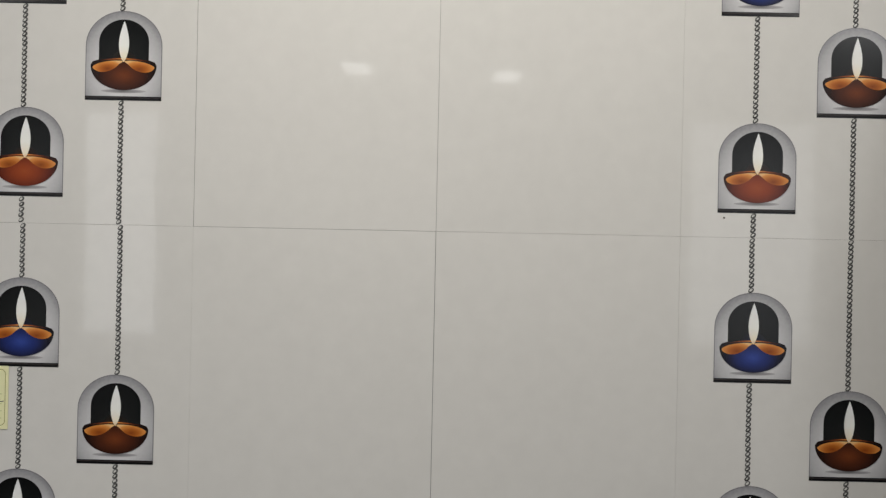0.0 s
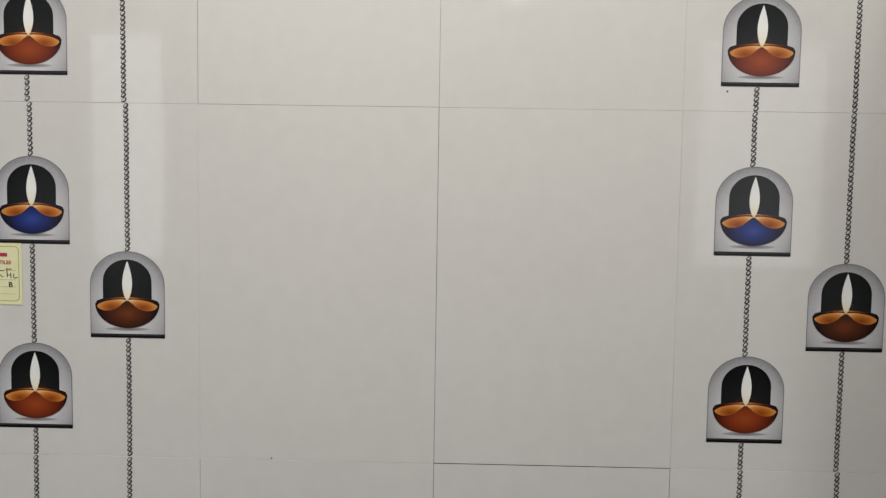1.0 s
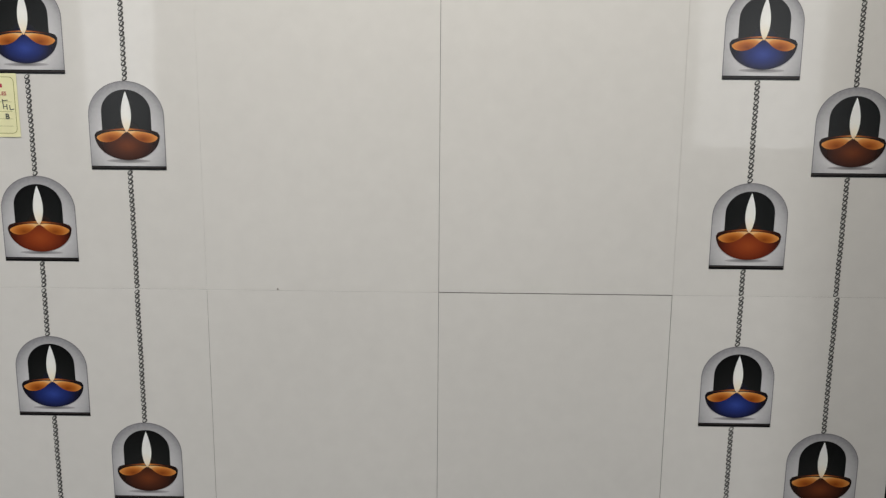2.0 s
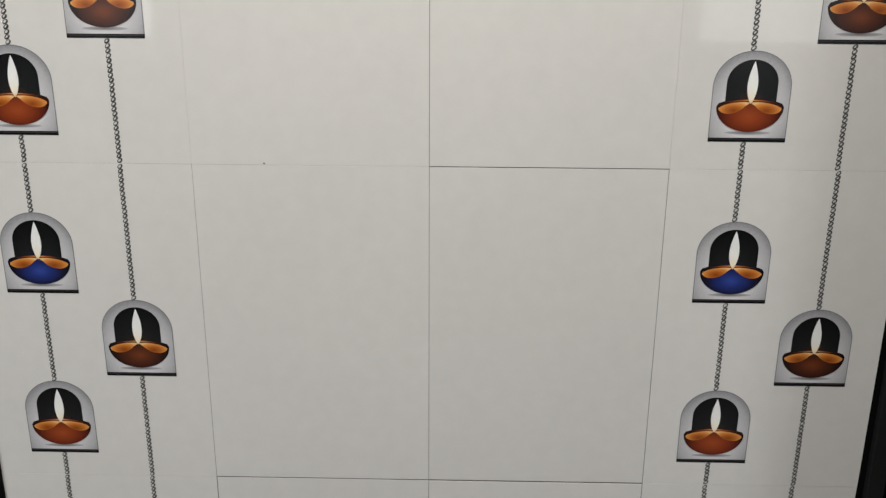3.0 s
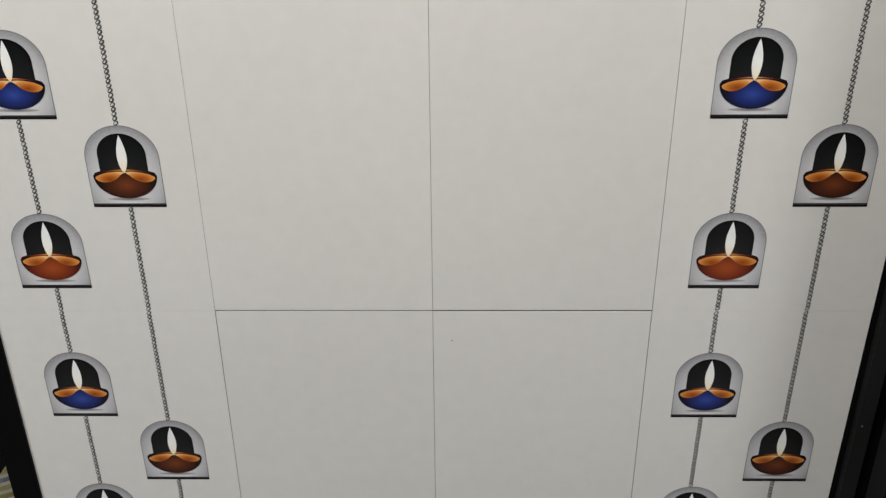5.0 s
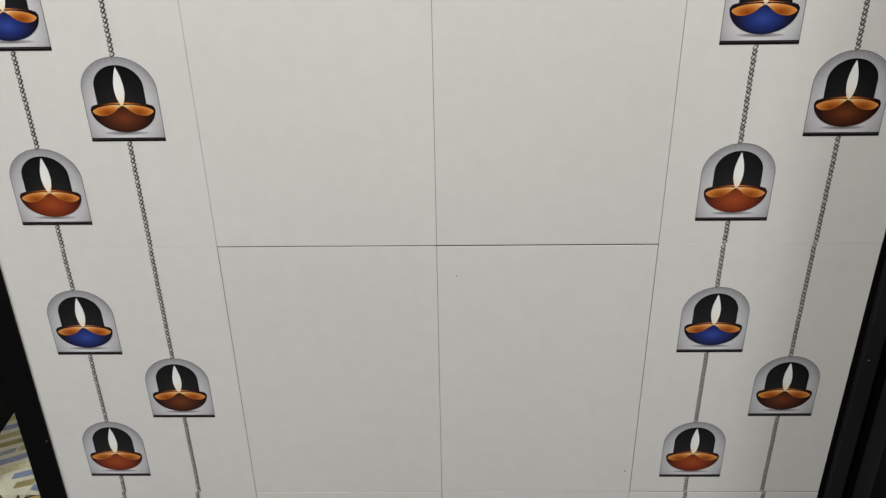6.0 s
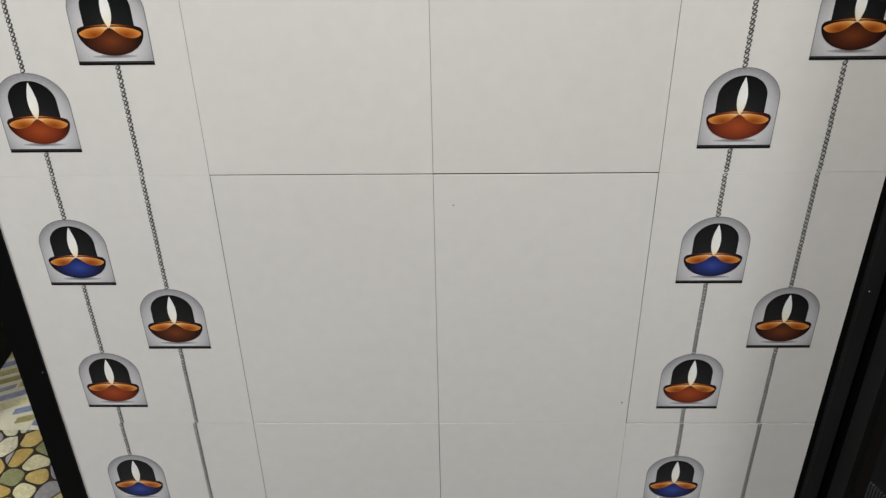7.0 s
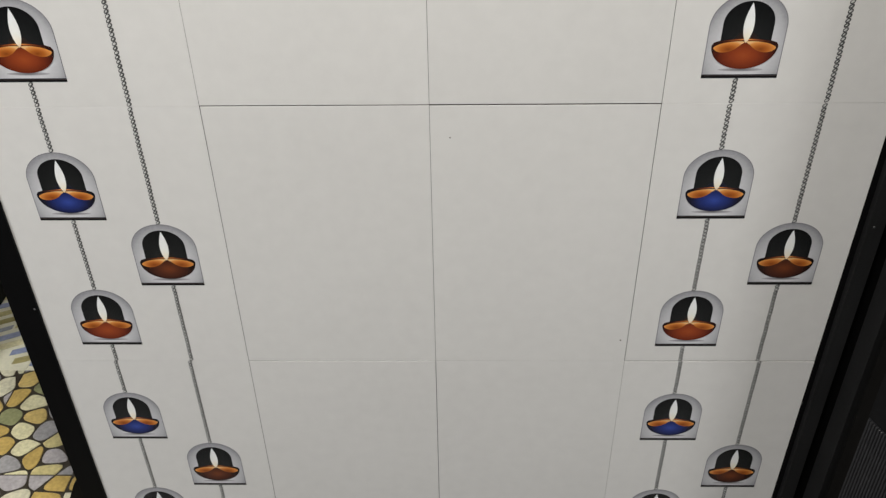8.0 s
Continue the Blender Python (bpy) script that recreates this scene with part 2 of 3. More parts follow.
BOTTOM, TOP = ROW0 - 4 * H, ROW0 + H


def pbox(x0, x1, y0, y1, z0, z1, bevel=0.0, segs=1):
    return box(x0, x1, y0 + PY, y1 + PY, z0 + PZ, z1 + PZ, bevel, segs)


part("backing_board", pbox(-0.6055, 0.6015, THICK + 0.001, 0.024, BOTTOM - 0.005, TOP + 0.005), M_BACK, panel, "dark backing board")
FL, FX, FW, PROUD = 0.606, 0.602, 0.042, 0.004
bm = pbox(-FL - FW, -FL, -PROUD, 0.034, BOTTOM - 0.05, TOP + 0.05, 0.0008, 2)
for v in bm.verts:
    v.co.x -= 0.010 * (0.62 - min(v.co.z, 1.4))          # the upright leans outwards a little towards its foot
part("stile", bm, M_FRAME, panel, "black metal frame upright")
# The shadow gap between tiles and upright, put in as a black strip.
part("gap_strip", pbox(FX, 0.6095, 0.001, 0.034, BOTTOM - 0.05, TOP + 0.05, 0.0004), M_FRAME, panel, "black strip for the shadow gap between tiles and frame")
part("stile", pbox(0.6095, 0.633, -0.010, 0.034, BOTTOM - 0.05, TOP + 0.05, 0.0012, 2), M_FRAME_SHEEN, panel, "black frame upright with its sheen painted in as charcoal")
# Added strip that blocks the gap beside the frame, where only darkness shows.
part("gap_blocker", pbox(0.633, 0.672, 0.02, 0.05, BOTTOM - 0.08, TOP + 0.05), M_MATT, panel, "black strip added to darken the gap behind the frame")
part("rail", pbox(-FL, FX, -PROUD, 0.034, BOTTOM - 0.05, BOTTOM - 0.002, 0.0015, 2), M_FRAME, panel, "black metal frame rail")
part("rail", pbox(-FL, FX, -PROUD, 0.034, TOP + 0.002, TOP + 0.05, 0.0015, 2), M_FRAME, panel, "black metal frame rail")


for fx in (-0.632, 0.620):
    part("foot", pbox(fx - 0.016, fx + 0.016, -0.008, 0.03, -0.004 if fx < 0 else -0.012, BOTTOM - 0.05, 0.001), M_FRAME, panel, "black steel foot")


bm = slab([(-0.636, 0.255), (-0.687, 0.2025), (-0.780, -0.001), (-0.636, -0.001)], 0.036, 0.044)
bmesh.ops.contextual_create(bm, geom=[e for e in bm.edges if e.is_boundary])
bmesh.ops.translate(bm, verts=bm.verts, vec=(0, PY, PZ))
part("gusset", bm, M_FRAME, panel, "black steel gusset behind the foot")


# printed lamp motif, drawn about the middle of its base line
def arc(cx, cz, a, b, t0, t1, n):
    return [(cx + a * math.cos(radians(t0 + (t1 - t0) * i / n)), cz + b * math.sin(radians(t0 + (t1 - t0) * i / n))) for i in range(n + 1)]


def smooth_loop(points, n=4):
    """A closed smooth curve through points given in millimetres."""
    out, m = [], len(points)
    for i in range(m):
        p0, p1, p2, p3 = (Vector(points[(i + k) % m]) for k in (-1, 0, 1, 2))
        for k in range(n):
            u = k / n
            q = 0.5 * (2 * p1 + (p2 - p0) * u + (2 * p0 - 5 * p1 + 4 * p2 - p3) * u ** 2 + (3 * p1 - p0 - 3 * p2 + p3) * u ** 3)
            out.append((q.x / 1000, q.y / 1000))
    return out


def mesh_of(bm, material, name):
    me = bpy.data.meshes.new(name)
    bmesh.ops.recalc_face_normals(bm, faces=bm.faces)
    bm.to_mesh(me)
    bm.free()
    me.materials.append(material)
    return me


PW = 0.0475
L = 0.00025          # thickness of one printed layer
plate_pts = [(-PW, 0.0050), (PW, 0.0050)] + arc(0, 0.0675, PW, 0.043, 0, 180, 28)
niche_pts = [(-0.031, 0.044), (0.031, 0.044)] + arc(0, 0.072, 0.031, 0.028, 0, 180, 24)
bowl_pts = arc(0, 0.0435, 0.041, 0.031, 180, 360, 28) + [(0.0385, 0.0475), (0.032, 0.0497), (0.02, 0.0512), (0, 0.0518), (-0.02, 0.0512), (-0.032, 0.0497), (-0.0385, 0.0475)]
flame_pts = [(0.0062 * math.sin(math.pi * (i / 16) ** 0.85) ** 0.9 + 0.0004 * (i / 16), 0.047 + 0.0508 * i / 16) for i in range(17)]
flame_pts += [(-0.0062 * math.sin(math.pi * (i / 16) ** 0.85) ** 0.9 + 0.0004 * (i / 16), 0.047 + 0.0508 * i / 16) for i in range(15, 0, -1)]
MOTIF = [
    ("picture_plate", mesh_of(slab(plate_pts, -L, 0.0005), M_PLATE, "picture_plate"), "pale grey arched picture ground"),
    ("base_line", mesh_of(slab([(-PW, 0), (PW, 0), (PW, 0.0051), (-PW, 0.0051)], -1.2 * L, 0.0005), M_LINE, "base_line"), "black base line"),
    ("base_thread", mesh_of(slab([(-PW, 0.0030), (PW, 0.0030), (PW, 0.0037), (-PW, 0.0037)], -1.6 * L, 0.0005), M_THREAD, "base_thread"), "thin brown thread along the base line"),
    ("plate_edge", mesh_of(ring(plate_pts, [(-PW + 0.0009, 0.0051), (PW - 0.0009, 0.0051)] + arc(0, 0.0675, PW - 0.0009, 0.0421, 0, 180, 28), -1.5 * L, 0), M_EDGE, "plate_edge"), "thin dark edge of the picture ground"),
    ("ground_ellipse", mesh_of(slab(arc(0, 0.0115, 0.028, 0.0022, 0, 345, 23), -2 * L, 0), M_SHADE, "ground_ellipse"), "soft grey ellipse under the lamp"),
]
NICHE_MESH = {k: mesh_of(slab(niche_pts, -2 * L, 0), m, "niche") for k, m in NICHES.items()}
BOWL_MESH = {k: mesh_of(slab(bowl_pts, -3 * L, 0), m, "lamp_bowl") for k, m in BOWLS.items()}
OIL_MESH = mesh_of(slab(smooth_loop(((1.0, 48.4), (9, 49.0), (17, 48.4), (26, 46.9), (33, 44.6), (38.2, 41.2), (36, 37.4), (30.4, 35.0), (23.5, 34.8), (16.5, 36.6), (10.4, 40.2), (5.6, 44.6))), -4 * L, 0), M_OIL, "oil")
rim_pts = [(0.036 * (i / 10), 0.0520 - 0.0042 * (abs(i) / 10) ** 2) for i in range(-10, 11)] + [(0.036 * (i / 10), 0.0506 - 0.0034 * (abs(i) / 10) ** 2) for i in range(10, -11, -1)]
RIM_MESH = {k: mesh_of(slab(rim_pts, -3.5 * L, 0), print_mat(k + "_rim_print", [(0.0, srgb(248, 206, 140)), (0.12, srgb(226, 150, 78)), (0.35, srgb(170, 92, 42)), (0.7, srgb(84, 44, 26)), (1.0, srgb(34, 22, 18))], (0, 0.051), (0.036, 0.02)), "rim_line") for k in BOWLS}
FLAME_MESH = mesh_of(slab(flame_pts, -5 * L, 0), M_FLAME, "flame")


def lamp_print(tile, x, z, colour):
    """One printed oil lamp on a tile; x, z: the middle of its base line on the tile."""
    rows = MOTIF + [("niche", NICHE_MESH[colour], "black arched niche"), ("lamp_bowl", BOWL_MESH[colour], colour + " clay lamp bowl"), ("flame", FLAME_MESH, "white flame"), ("oil", OIL_MESH, "amber oil")]
    for name, me, label in rows:
        link_mesh(name, me, tile, label).location = (x, 0, z)
    link_mesh("rim_line", RIM_MESH[colour], tile, "lit upper rim of the bowl").location = (x, 0, z)
    mirrored = link_mesh("oil", OIL_MESH, tile, "amber oil")
    mirrored.location, mirrored.scale = (x, 0, z), (-1, 1, 1)


M_BEADS = mat("pale_bead_print", srgb(206, 206, 202), 0.25, spread=0.12, scale=300, fine=900)
M_BEAD_EDGE = mat("grey_bead_outline", srgb(74, 74, 73), 0.3, spread=0.2, scale=300, fine=900)


def bead_mesh(z0, z1, rng):
    """A run of flattened round beads between two heights: a dark outline round a pale middle."""
    pitch, r = 0.0059, 0.0035
    bm = bmesh.new()
    n = max(1, round((z1 - z0) / pitch))
    for i in range(n):
        z = z0 + (i + 0.5) * (z1 - z0) / n
        dx = rng.uniform(-0.0003, 0.0003)
        wide = (0.54, 0.42)[i % 2] + rng.uniform(-0.05, 0.05)          # every second bead is darker
        turn = [k * math.tau / 10 for k in range(10)]
        outer = [bm.verts.new((dx + r * math.cos(a), -0.0003, z + 0.0031 * math.sin(a) + 0.0012 * math.cos(a))) for a in turn]
        mid = [bm.verts.new((dx - 0.0003 + wide * r * math.cos(a), -0.0007, z + 0.0002 + 0.0029 * wide * math.sin(a) + 0.0009 * math.cos(a))) for a in turn]
        for k in range(10):
            bm.faces.new((outer[k], outer[(k + 1) % 10], mid[(k + 1) % 10], mid[k])).material_index = 1
        bm.faces.new(mid)
    return bm


rng = random.Random(5)
STEP = {(3, 0): -0.0001, (4, 0): 0.0001, (3, 1): 0.0, (4, 1): -0.00035, (3, 2): 0.0, (4, 2): -0.0004}      # how far a tile stands back or proud, by row and column
STRINGS = {0: (0.0885, 0.2085), 3: (0.0915, 0.2120)}      # the two bead strings across a tile, by column
for row in range(5):
    z_top, z_low = ROW0 + H - row * H, ROW0 - row * H
    for col in range(4):
        x0, x1 = -0.6 + col * W, -0.3 + col * W
        seam_l = GAP_V.get((col - 2, row), 0.5) / 2000 if col else -0.0110
        seam_r = GAP_V.get((col - 1, row), 0.5) / 2000 if col < 3 else 0.0005
        up = GAP_H.get((row - 1, col), 0.12) / 2000
        low = GAP_H.get((row, col), 0.12) / 2000
        decor = col in (0, 3)
        jx, jz = ((0.0008, 0.0, 0.0003, -0.0003, 0.0)[row], rng.uniform(-0.0004, 0.0004)) if decor else (0, 0)
        droop = {(0, 0): 0.0018, (0, 3): 0.0045}.get((row, col), 0)
        bm = box(seam_l, W - seam_r, 0, THICK, low, H - up, 0.0003 if row < 3 else 0.0005, 2)
        name = "decor_tile" if decor else "plain_tile"
        tile = part(name, bm, M_TILE, panel, "glossy white tile printed with oil lamps on bead strings" if decor else "plain glossy white tile")
        tile.data.materials.append(M_CLAY)
        for p in tile.data.polygons:
            p.material_index = 1 if abs(p.normal.y) < 0.2 or p.normal.y > 0 else 0
        tile.location = (x0, PY + STEP.get((row, col), rng.uniform(-0.00025, 0.00025)), z_low + PZ)
        tile.rotation_euler = (radians(rng.uniform(-0.05, 0.05)), 0, radians(rng.uniform(-0.08, 0.08)))
        if not decor:
            continue
        first, second = STRINGS[col]
        if row == 4:
            first, second = first + (-0.003 if col == 0 else 0.001), second + (-0.004 if col == 0 else 0.003)
        if col == 3:
            second -= (0.002, 0.0015, 0.0, 0.0, 0.0)[row]
        b_z, r_z, t_z = H - 0.178, H - 0.296 - (droop if col == 3 else 0), H - 0.415 - droop
        if row == 2 and col == 0:
            b_z, r_z, t_z = b_z + 0.0025, r_z + 0.0018, t_z + 0.001
        if row == 4:
            b_z, r_z, t_z = b_z - 0.005, r_z - 0.0088, t_z - 0.0085
        elif row == 3 and col == 3:
            t_z -= 0.003
        lamp_print(tile, first + jx, b_z + jz, "blue")
        lamp_print(tile, first + jx, t_z + jz, "terracotta")
        lamp_print(tile, second + jx, r_z + jz, "brown")
        drift = 0.0022 if col == 3 or row == 0 else (0.0, -0.001, 0.0, 0.0, 0.0)[row]          # the strings hang a little beside the lamps' middles
        for sx, runs in ((first - 0.0013 - drift, ((0.0006, t_z - 0.0004), (t_z + 0.1104, b_z - 0.0004), (b_z + 0.1104, H - 0.0006))), (second - drift, ((0.0006, r_z - 0.0004), (r_z + 0.1104, H - 0.0006)))):
            for a, b in runs:
                beads = tagged(part("bead_string", bead_mesh(a, b, rng), M_BEADS, tile, "grey printed bead string"), kind="stuff")
                beads.data.materials.append(M_BEAD_EDGE)
                beads.location = (sx + jx, 0, jz)


# small chips in the glaze
def chip(x, z, r):
    pts = [(r * (0.7 + 0.5 * rng.random()) * math.cos(a), r * (0.7 + 0.5 * rng.random()) * math.sin(a)) for a in (k * math.tau / 9 for k in range(9))]
    part("glaze_chip", slab(pts, -0.0004, 0.0002), M_CHIP, panel, "tiny dark chip in the glaze").location = (x, PY, z + PZ)


for cx, cz, cr in ((-0.208, 1.452, 0.0011), (0.0265, 0.952, 0.0011), (0.289, 0.594, 0.0013), (0.353, 1.924, 0.0013)):
    chip(cx, cz, cr)
M_STEEL = mat("dull_screw", (0.12, 0.12, 0.125), 0.5, 1.0)
for sx, sz in ((-0.6135, 0.660), (0.618, 0.813)):
    bm = bmesh.new()
    bmesh.ops.create_cone(bm, cap_ends=True, segments=14, radius1=0.0017, radius2=0.001, depth=0.0012, matrix=pose(sx, (-PROUD if sx < 0 else -0.010) - 0.0006 + PY, sz + PZ, 90))
    part("screw", bm, M_STEEL, panel, "small dull screw head")

# ---- paper label on the tile ----
label = empty("price_label", -0.5625, -0.0003, 1.683, label="pale yellow paper label with red print, stuck on the tile", category="label")


def rounded(x0, x1, z0, z1, r, n=5):
    pts = []
    for cx, cz, t in ((x1 - r, z1 - r, 0), (x0 + r, z1 - r, 90), (x0 + r, z0 + r, 180), (x1 - r, z0 + r, 270)):
        pts += arc(cx, cz, r, r, t, t + 90, n)
    return pts


def letters(text, size, material, parent, x, z, name="lettering"):
    cu = bpy.data.curves.new(name, "FONT")
    cu.body, cu.size, cu.extrude, cu.offset = text, size, 0.00008, size * 0.018
    tmp = new("text_source", cu)
    bpy.context.view_layer.update()
    me = bpy.data.meshes.new_from_object(tmp.evaluated_get(bpy.context.evaluated_depsgraph_get()))
    bpy.data.objects.remove(tmp)
    me.materials.clear()
    me.materials.append(material)
    ob = link_mesh(name, me, parent)
    ob.matrix_basis = pose(x, -0.0004, z, 90)
    return ob


part("paper", slab(rounded(-0.037, 0.037, -0.039, 0.0395, 0.001), -0.0002, 0.0002), M_PAPER, label)
part("border_line", ring(rounded(-0.0335, 0.0335, -0.0345, 0.0355, 0.006), rounded(-0.0328, 0.0328, -0.0338, 0.0348, 0.0054), -0.0003, 0), M_GREEN, label, "olive rounded border line")
for x0, x1, z in ((-0.016, -0.0055, 0.0), (-0.004, 0.0185, 0.0)):
    part("print_bar", slab([(x0, 0.0222), (x1, 0.0222), (x1, 0.0268), (x0, 0.0268)], -0.0003, 0), M_RED, label, "red printed bar")
part("print_bar", slab([(-0.016, 0.0128), (0.0055, 0.0128), (0.0055, 0.0172), (-0.016, 0.0172)], -0.0003, 0), M_RED, label, "red printed bar")
letters("TILES", 0.0064, M_RED, label, 0.0085, 0.0128)
for z in (0.0045, -0.0075, -0.0165, -0.0255):
    part("ruled_line", slab([(-0.029, z), (0.029, z), (0.029, z + 0.0004), (-0.029, z + 0.0004)], -0.0003, 0), M_GREEN, label)
letters("B", 0.0095, M_PEN, label, 0.0195, -0.0165, "pen_mark")
for x0, z0, x1, z1 in ((0.008, 0.004, 0.0145, 0.0045), (0.009, -0.001, 0.0125, -0.004), (0.0175, 0.008, 0.0185, -0.004), (0.0178, 0.006, 0.024, 0.0066), (0.0225, 0.002, 0.0228, -0.005), (0.0185, -0.001, 0.0228, -0.0012), (0.026, 0.0005, 0.0265, -0.005), (0.0265, -0.005, 0.0315, -0.0042)):
    d = Vector((x1 - x0, z1 - z0)).normalized() * 0.0005
    part("pen_mark", slab([(x0 - d.y, z0 + d.x), (x0 + d.y, z0 - d.x), (x1 + d.y, z1 - d.x), (x1 - d.y, z1 + d.x)], -0.0004, 0), M_PEN, label, "dark pen stroke")

# ---- neighbouring displays ----
side = empty("side_display_panel", -1.222, 1.0, 0.0, label="pale tile display on a black base rail, standing crosswise", category="display panel")
part("base_rail", box(-0.05, 0, -0.62, 0.6, 0.0, 0.16, 0.002), M_FRAME, side, "black base rail")
part("backing_board", box(-0.045, -0.012, -0.6, 0.6, 0.16, 2.2), M_BACK, side)
part("stile", box(-0.05, 0.004, -0.62, -0.6, 0.16, 2.22, 0.0015), M_FRAME, side, "black metal frame upright")
part("stile", box(-0.05, 0.004, 0.6, 0.62, 0.16, 2.22, 0.0015), M_FRAME, side, "black metal frame upright")
part("rail", box(-0.05, 0.004, -0.6, 0.6, 1.962, 2.22, 0.0015), M_FRAME, side, "black metal frame rail")
part("plain_tile", box(-0.0115, -0.004, -0.6, 0.6, 1.512, 1.96, 0.0006), M_TILE, side, "pale glossy tile")
part("plain_tile", box(-0.0115, -0.004, -0.6, 0.6, 0.162, 0.61, 0.0006), M_TILE, side, "pale glossy tile")
part("plain_tile", box(-0.0115, -0.004, -0.6, 0.6, 0.612, 1.06, 0.0006), M_TILE, side, "pale glossy tile")
part("plain_tile", box(-0.0115, -0.004, -0.6, 0.6, 1.062, 1.51, 0.0006), M_TILE, side, "pale glossy tile")

dark = empty("dark_display_panel", 0.659, 0.0, 0.0, label="black-framed display panel of charcoal ribbed tiles, swung forward", category="display panel")
dark.rotation_euler = (0, 0, radians(-70))
part("stile", box(0, 0.030, -0.006, 0.035, -0.011, 2.4, 0.0012, 2), M_FRAME_SHEEN, dark, "black frame upright with its sheen painted in as charcoal")
part("stile", box(1.1, 1.13, -0.006, 0.035, -0.011, 2.4, 0.0006), M_MATT, dark, "black metal frame upright")
part("rail", box(0.03, 1.1, -0.006, 0.035, 2.37, 2.4, 0.0006), M_MATT, dark, "black metal frame rail")
part("rail", box(0.03, 1.1, -0.006, 0.035, 0.02, 0.05, 0.0006), M_MATT, dark, "black metal frame rail")
part("backing_board", box(0.030, 1.1, 0.012, 0.033, 0.05, 2.37), M_BACK, dark)
part("black_tile", box(0.058, 1.1, 0.004, 0.0115, 0.481, 2.3, 0.0005), M_DARK, dark, "plain black polished tile")
ribbed = part("ribbed_tile", box(0.058, 0.573, 0.006, 0.0115, 0.06, 0.478), M_RIB, dark, "charcoal tile with fine upright ribs")
rib_me = mesh_of(box(-0.0016, 0.0016, 0.0015, 0.0065, 0.06, 0.478, 0.0007), M_RIB, "rib")
for i in range(90):
    link_mesh("rib", rib_me, ribbed).location = (0.062 + i * 0.0056, 0, 0)

# ---- printed floor tiles ----
PITCH = 0.33


def random_colours(name, colours, rough=0.3):
    """One ink colour a stone, with mottling inside it."""
    m = mat(name, (0.5, 0.5, 0.5), rough, spread=0.30, scale=24, fine=120)
    nt = m.node_tree
    oi = nt.nodes.new("ShaderNodeObjectInfo")
    cr = nt.nodes.new("ShaderNodeValToRGB")
    cr.color_ramp.interpolation = "CONSTANT"
    els = cr.color_ramp.elements
    while len(els) < len(colours):
        els.new(0.5)
    for k, (e, c) in enumerate(zip(els, colours)):
        e.position, e.color = k / len(colours), c
    nt.links.new(oi.outputs["Random"], cr.inputs[0])
    hue = next(n for n in nt.nodes if n.type == "HUE_SAT")
    nt.links.new(cr.outputs[0], hue.inputs["Color"])
    return m


M_PEBBLE = random_colours("printed_pebbles", [srgb(202, 196, 158), srgb(188, 164, 100), srgb(144, 142, 141), srgb(198, 193, 166), srgb(128, 130, 92), srgb(160, 155, 154), srgb(200, 196, 164), srgb(184, 172, 120), srgb(176, 150, 84), srgb(206, 200, 160)])
M_WAVE = random_colours("printed_waves", [srgb(134, 143, 170), srgb(160, 150, 98), srgb(208, 200, 158), srgb(120, 131, 164), srgb(146, 152, 174), srgb(184, 174, 122), srgb(150, 152, 156)])
M_JOINT = mat("dark_brown_tile_ground", srgb(48, 42, 32), 0.35, spread=0.25, scale=40)
M_CREAM = mat("cream_tile_ground", srgb(216, 212, 186), 0.3, spread=0.08, scale=20)
prng = random.Random(11)


def clip_half(poly, px, py, nx, ny):
    """What of a polygon lies behind the line through (px, py) with normal (nx, ny)."""
    out = []
    for i, a in enumerate(poly):
        b = poly[(i + 1) % len(poly)]
        da, db = (a[0] - px) * nx + (a[1] - py) * ny, (b[0] - px) * nx + (b[1] - py) * ny
        if da <= 0:
            out.append(a)
        if (da < 0 < db) or (db < 0 < da):
            k = da / (da - db)
            out.append((a[0] + k * (b[0] - a[0]), a[1] + k * (b[1] - a[1])))
    return out


def stone_outline(points, i, inset):
    """The cell of one point among its neighbours, with its corners rounded off."""
    cx, cy = points[i]
    poly = [(cx - 0.1, cy - 0.1), (cx + 0.1, cy - 0.1), (cx + 0.1, cy + 0.1), (cx - 0.1, cy + 0.1)]
    for j, (qx, qy) in enumerate(points):
        dx, dy = qx - cx, qy - cy
        d = math.hypot(dx, dy)
        if j != i and d < 0.17:
            poly = clip_half(poly, cx + dx / 2 - dx / d * inset, cy + dy / 2 - dy / d * inset, dx / d, dy / d)
            if len(poly) < 3:
                return None
    for near in (0.20, 0.25):
        poly = [(p[0] * (1 - k) + q[0] * k, p[1] * (1 - k) + q[1] * k) for p, q in zip(poly, poly[1:] + poly[:1]) for k in (near, 1 - near)]
    return poly


def stone(outline, low, high, edge):
    """A flat stone with a sloping rim."""
    bm = bmesh.new()
    cx, cy = sum(p[0] for p in outline) / len(outline), sum(p[1] for p in outline) / len(outline)
    a = [bm.verts.new((x, y, low)) for x, y in outline]
    b = [bm.verts.new((cx + (x - cx) * edge, cy + (y - cy) * edge, high)) for x, y in outline]
    n = len(outline)
    for i in range(n):
        bm.faces.new((a[i], a[(i + 1) % n], b[(i + 1) % n], b[i]))
    bm.faces.new(b)
    return bm


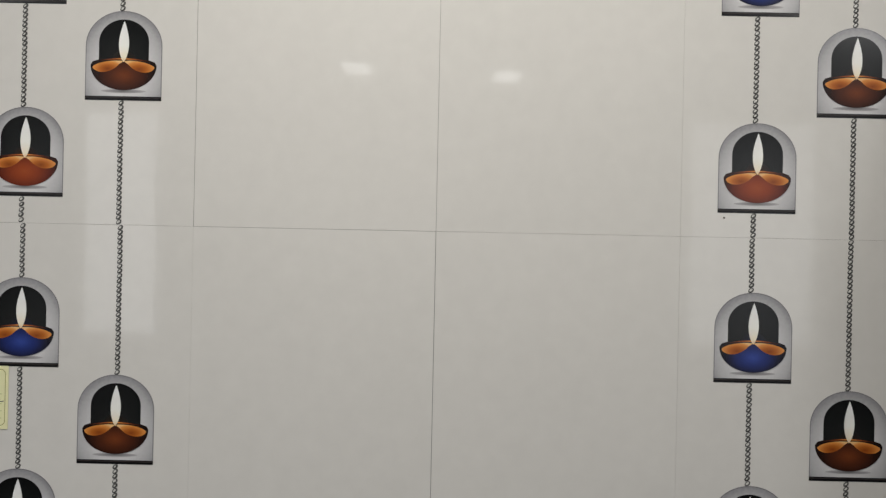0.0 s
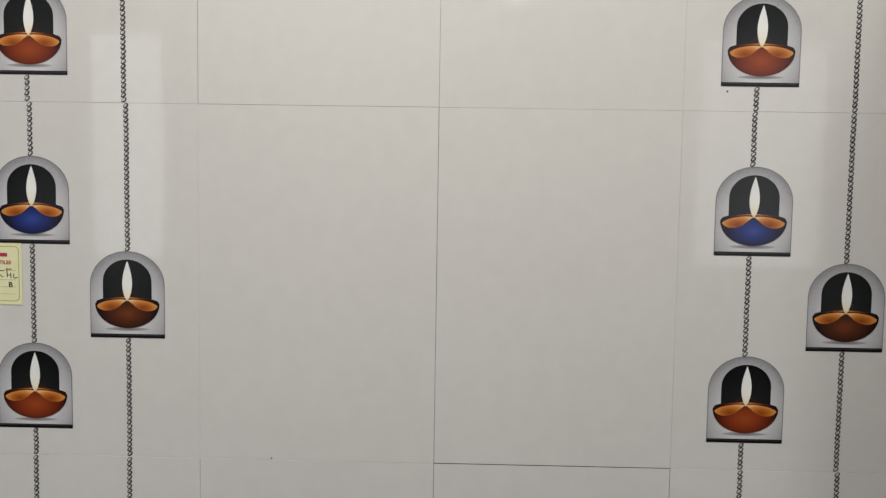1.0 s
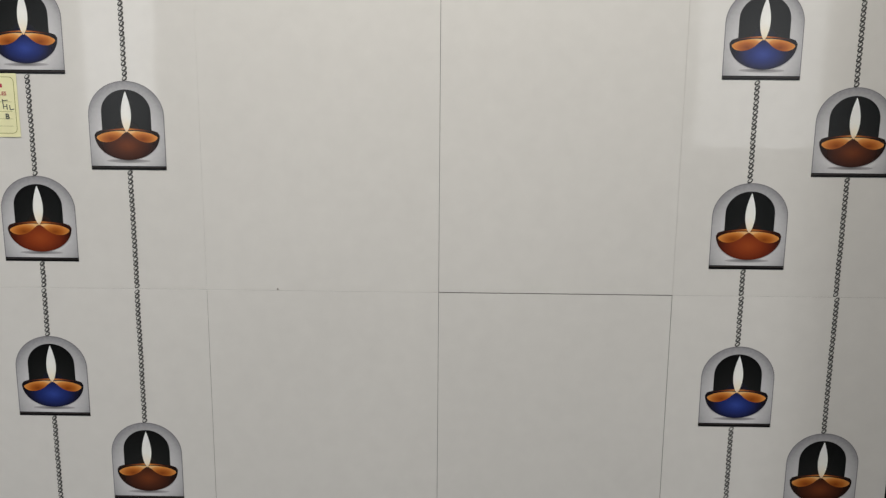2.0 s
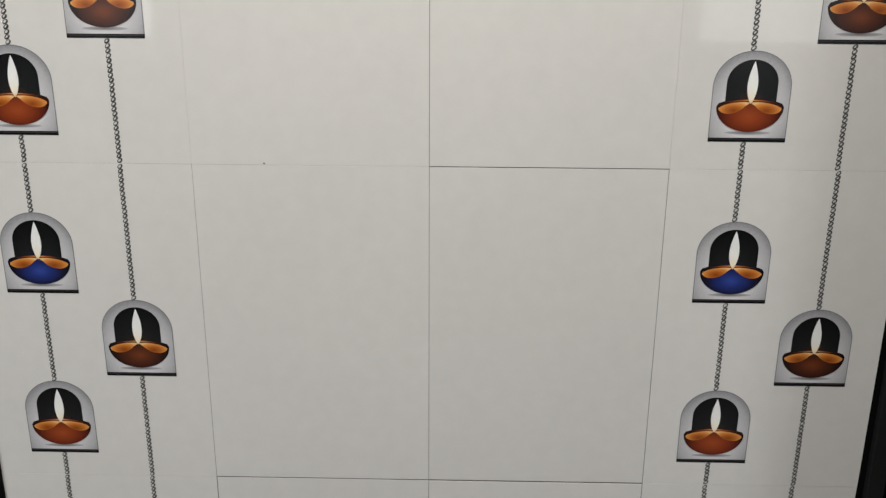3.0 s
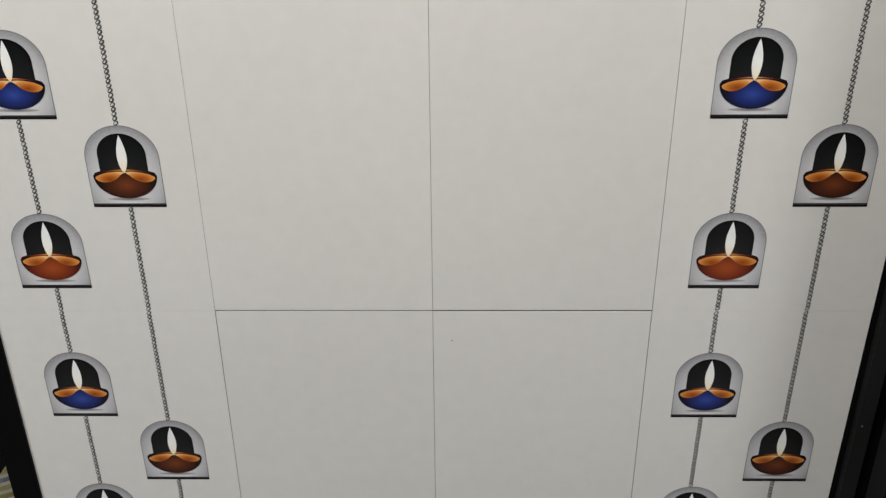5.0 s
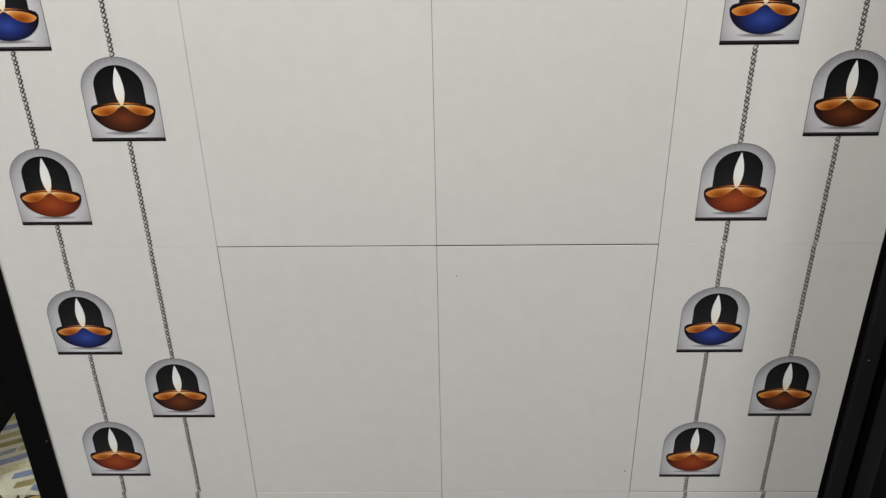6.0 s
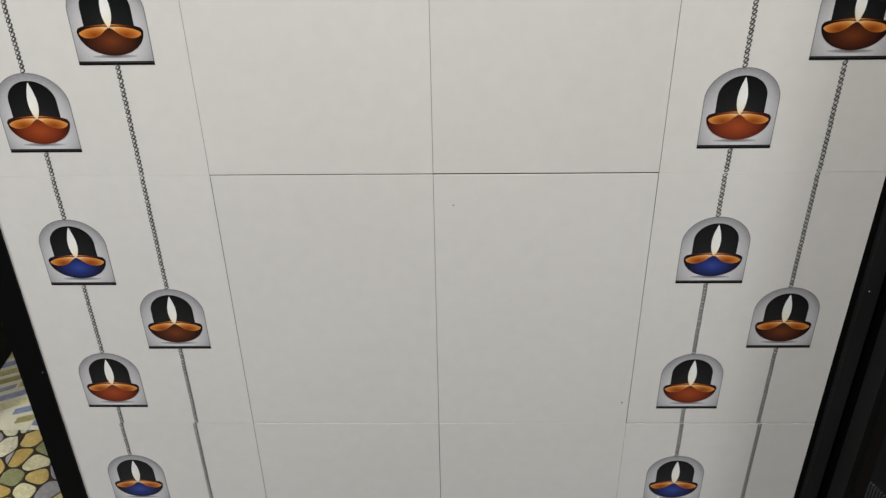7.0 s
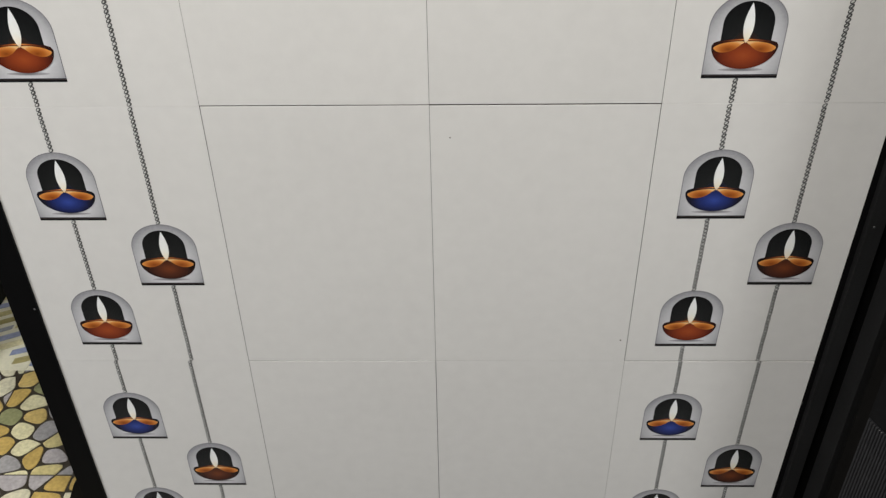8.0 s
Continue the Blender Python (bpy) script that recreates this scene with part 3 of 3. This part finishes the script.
def pebble_tile(x, y, outlines):
    """One tile of the pebble pattern; stones that reach over its edge are cut at the joint."""
    tile = part("floor_tile", box(0.0004, PITCH - 0.0004, 0.0004, PITCH - 0.0004, -0.012, -0.001, 0.0004), M_JOINT, floor, "floor tile patterned with cream, ochre and grey pebbles")
    tile.location = (x, y, 0)
    far = PITCH - 0.0012
    for outline in outlines:
        o = [(px - x, py - y) for px, py in outline]
        for px, py, nx, ny in ((0.0012, 0, -1, 0), (far, 0, 1, 0), (0, 0.0012, 0, -1), (0, far, 0, 1)):
            o = clip_half(o, px, py, nx, ny) if len(o) > 2 else []
        if len(o) > 2 and max(p[0] for p in o) - min(p[0] for p in o) > 0.006 and max(p[1] for p in o) - min(p[1] for p in o) > 0.006:
            part("pebble", stone(o, -0.001, 0.0005, 0.95), M_PEBBLE, tile)


def wave_tile(x, y):
    tile = part("floor_tile", box(0.0004, PITCH - 0.0004, 0.0004, PITCH - 0.0004, -0.012, -0.001, 0.0004), M_CREAM, floor, "cream floor tile patterned with blue and olive wavy strips")
    tile.location = (x, y, 0)
    rise = lambda u: 0.034 * math.sin(u * 11.0 - 2.4) + 0.14 * u
    for k in range(-3, 10):
        base, u = 0.008 + k * 0.040, prng.uniform(-0.06, 0.0)
        while u < PITCH:
            v = u + prng.uniform(0.13, 0.26)
            us = [max(0.001, u) + (min(PITCH - 0.001, v - 0.006) - max(0.001, u)) * i / 8 for i in range(9)]
            if us[-1] - us[0] > 0.012:
                half = prng.uniform(0.0085, 0.013)
                lim = lambda q: min(PITCH - 0.001, max(0.001, q))
                o = [(a, lim(base + rise(a) - half * (0.75 + 0.25 * math.sin(math.pi * i / 8)))) for i, a in enumerate(us)]
                o += [(a, lim(base + rise(a) + half)) for a in reversed(us)]
                if max(p[1] for p in o) - min(p[1] for p in o) > 0.01 and min(o[-1 - i][1] - o[i][1] for i in range(9)) > 0.003:
                    part("wave_strip", stone(o, -0.001, 0.0002, 0.98), M_WAVE, tile)
            u = v


seeds = []
for r in range(-1, 15):
    for c in range(-1, 23):
        seeds.append((-1.71 + (c + 0.25 + 0.5 * (r % 2) + prng.uniform(-0.40, 0.40)) * 0.062, -0.105 + (r + 0.5 + prng.uniform(-0.40, 0.40)) * 0.049))
pebbles = [o for o in (stone_outline(seeds, i, prng.uniform(0.0016, 0.0030)) for i in range(len(seeds))) if o]
for c in range(-4, 0):
    for r in range(-1, 4):
        fx, fy = -1.05 + (c + 2) * PITCH, 0.225 + r * PITCH
        if r <= 0:
            pebble_tile(fx, fy, pebbles)
        else:
            wave_tile(fx, fy)
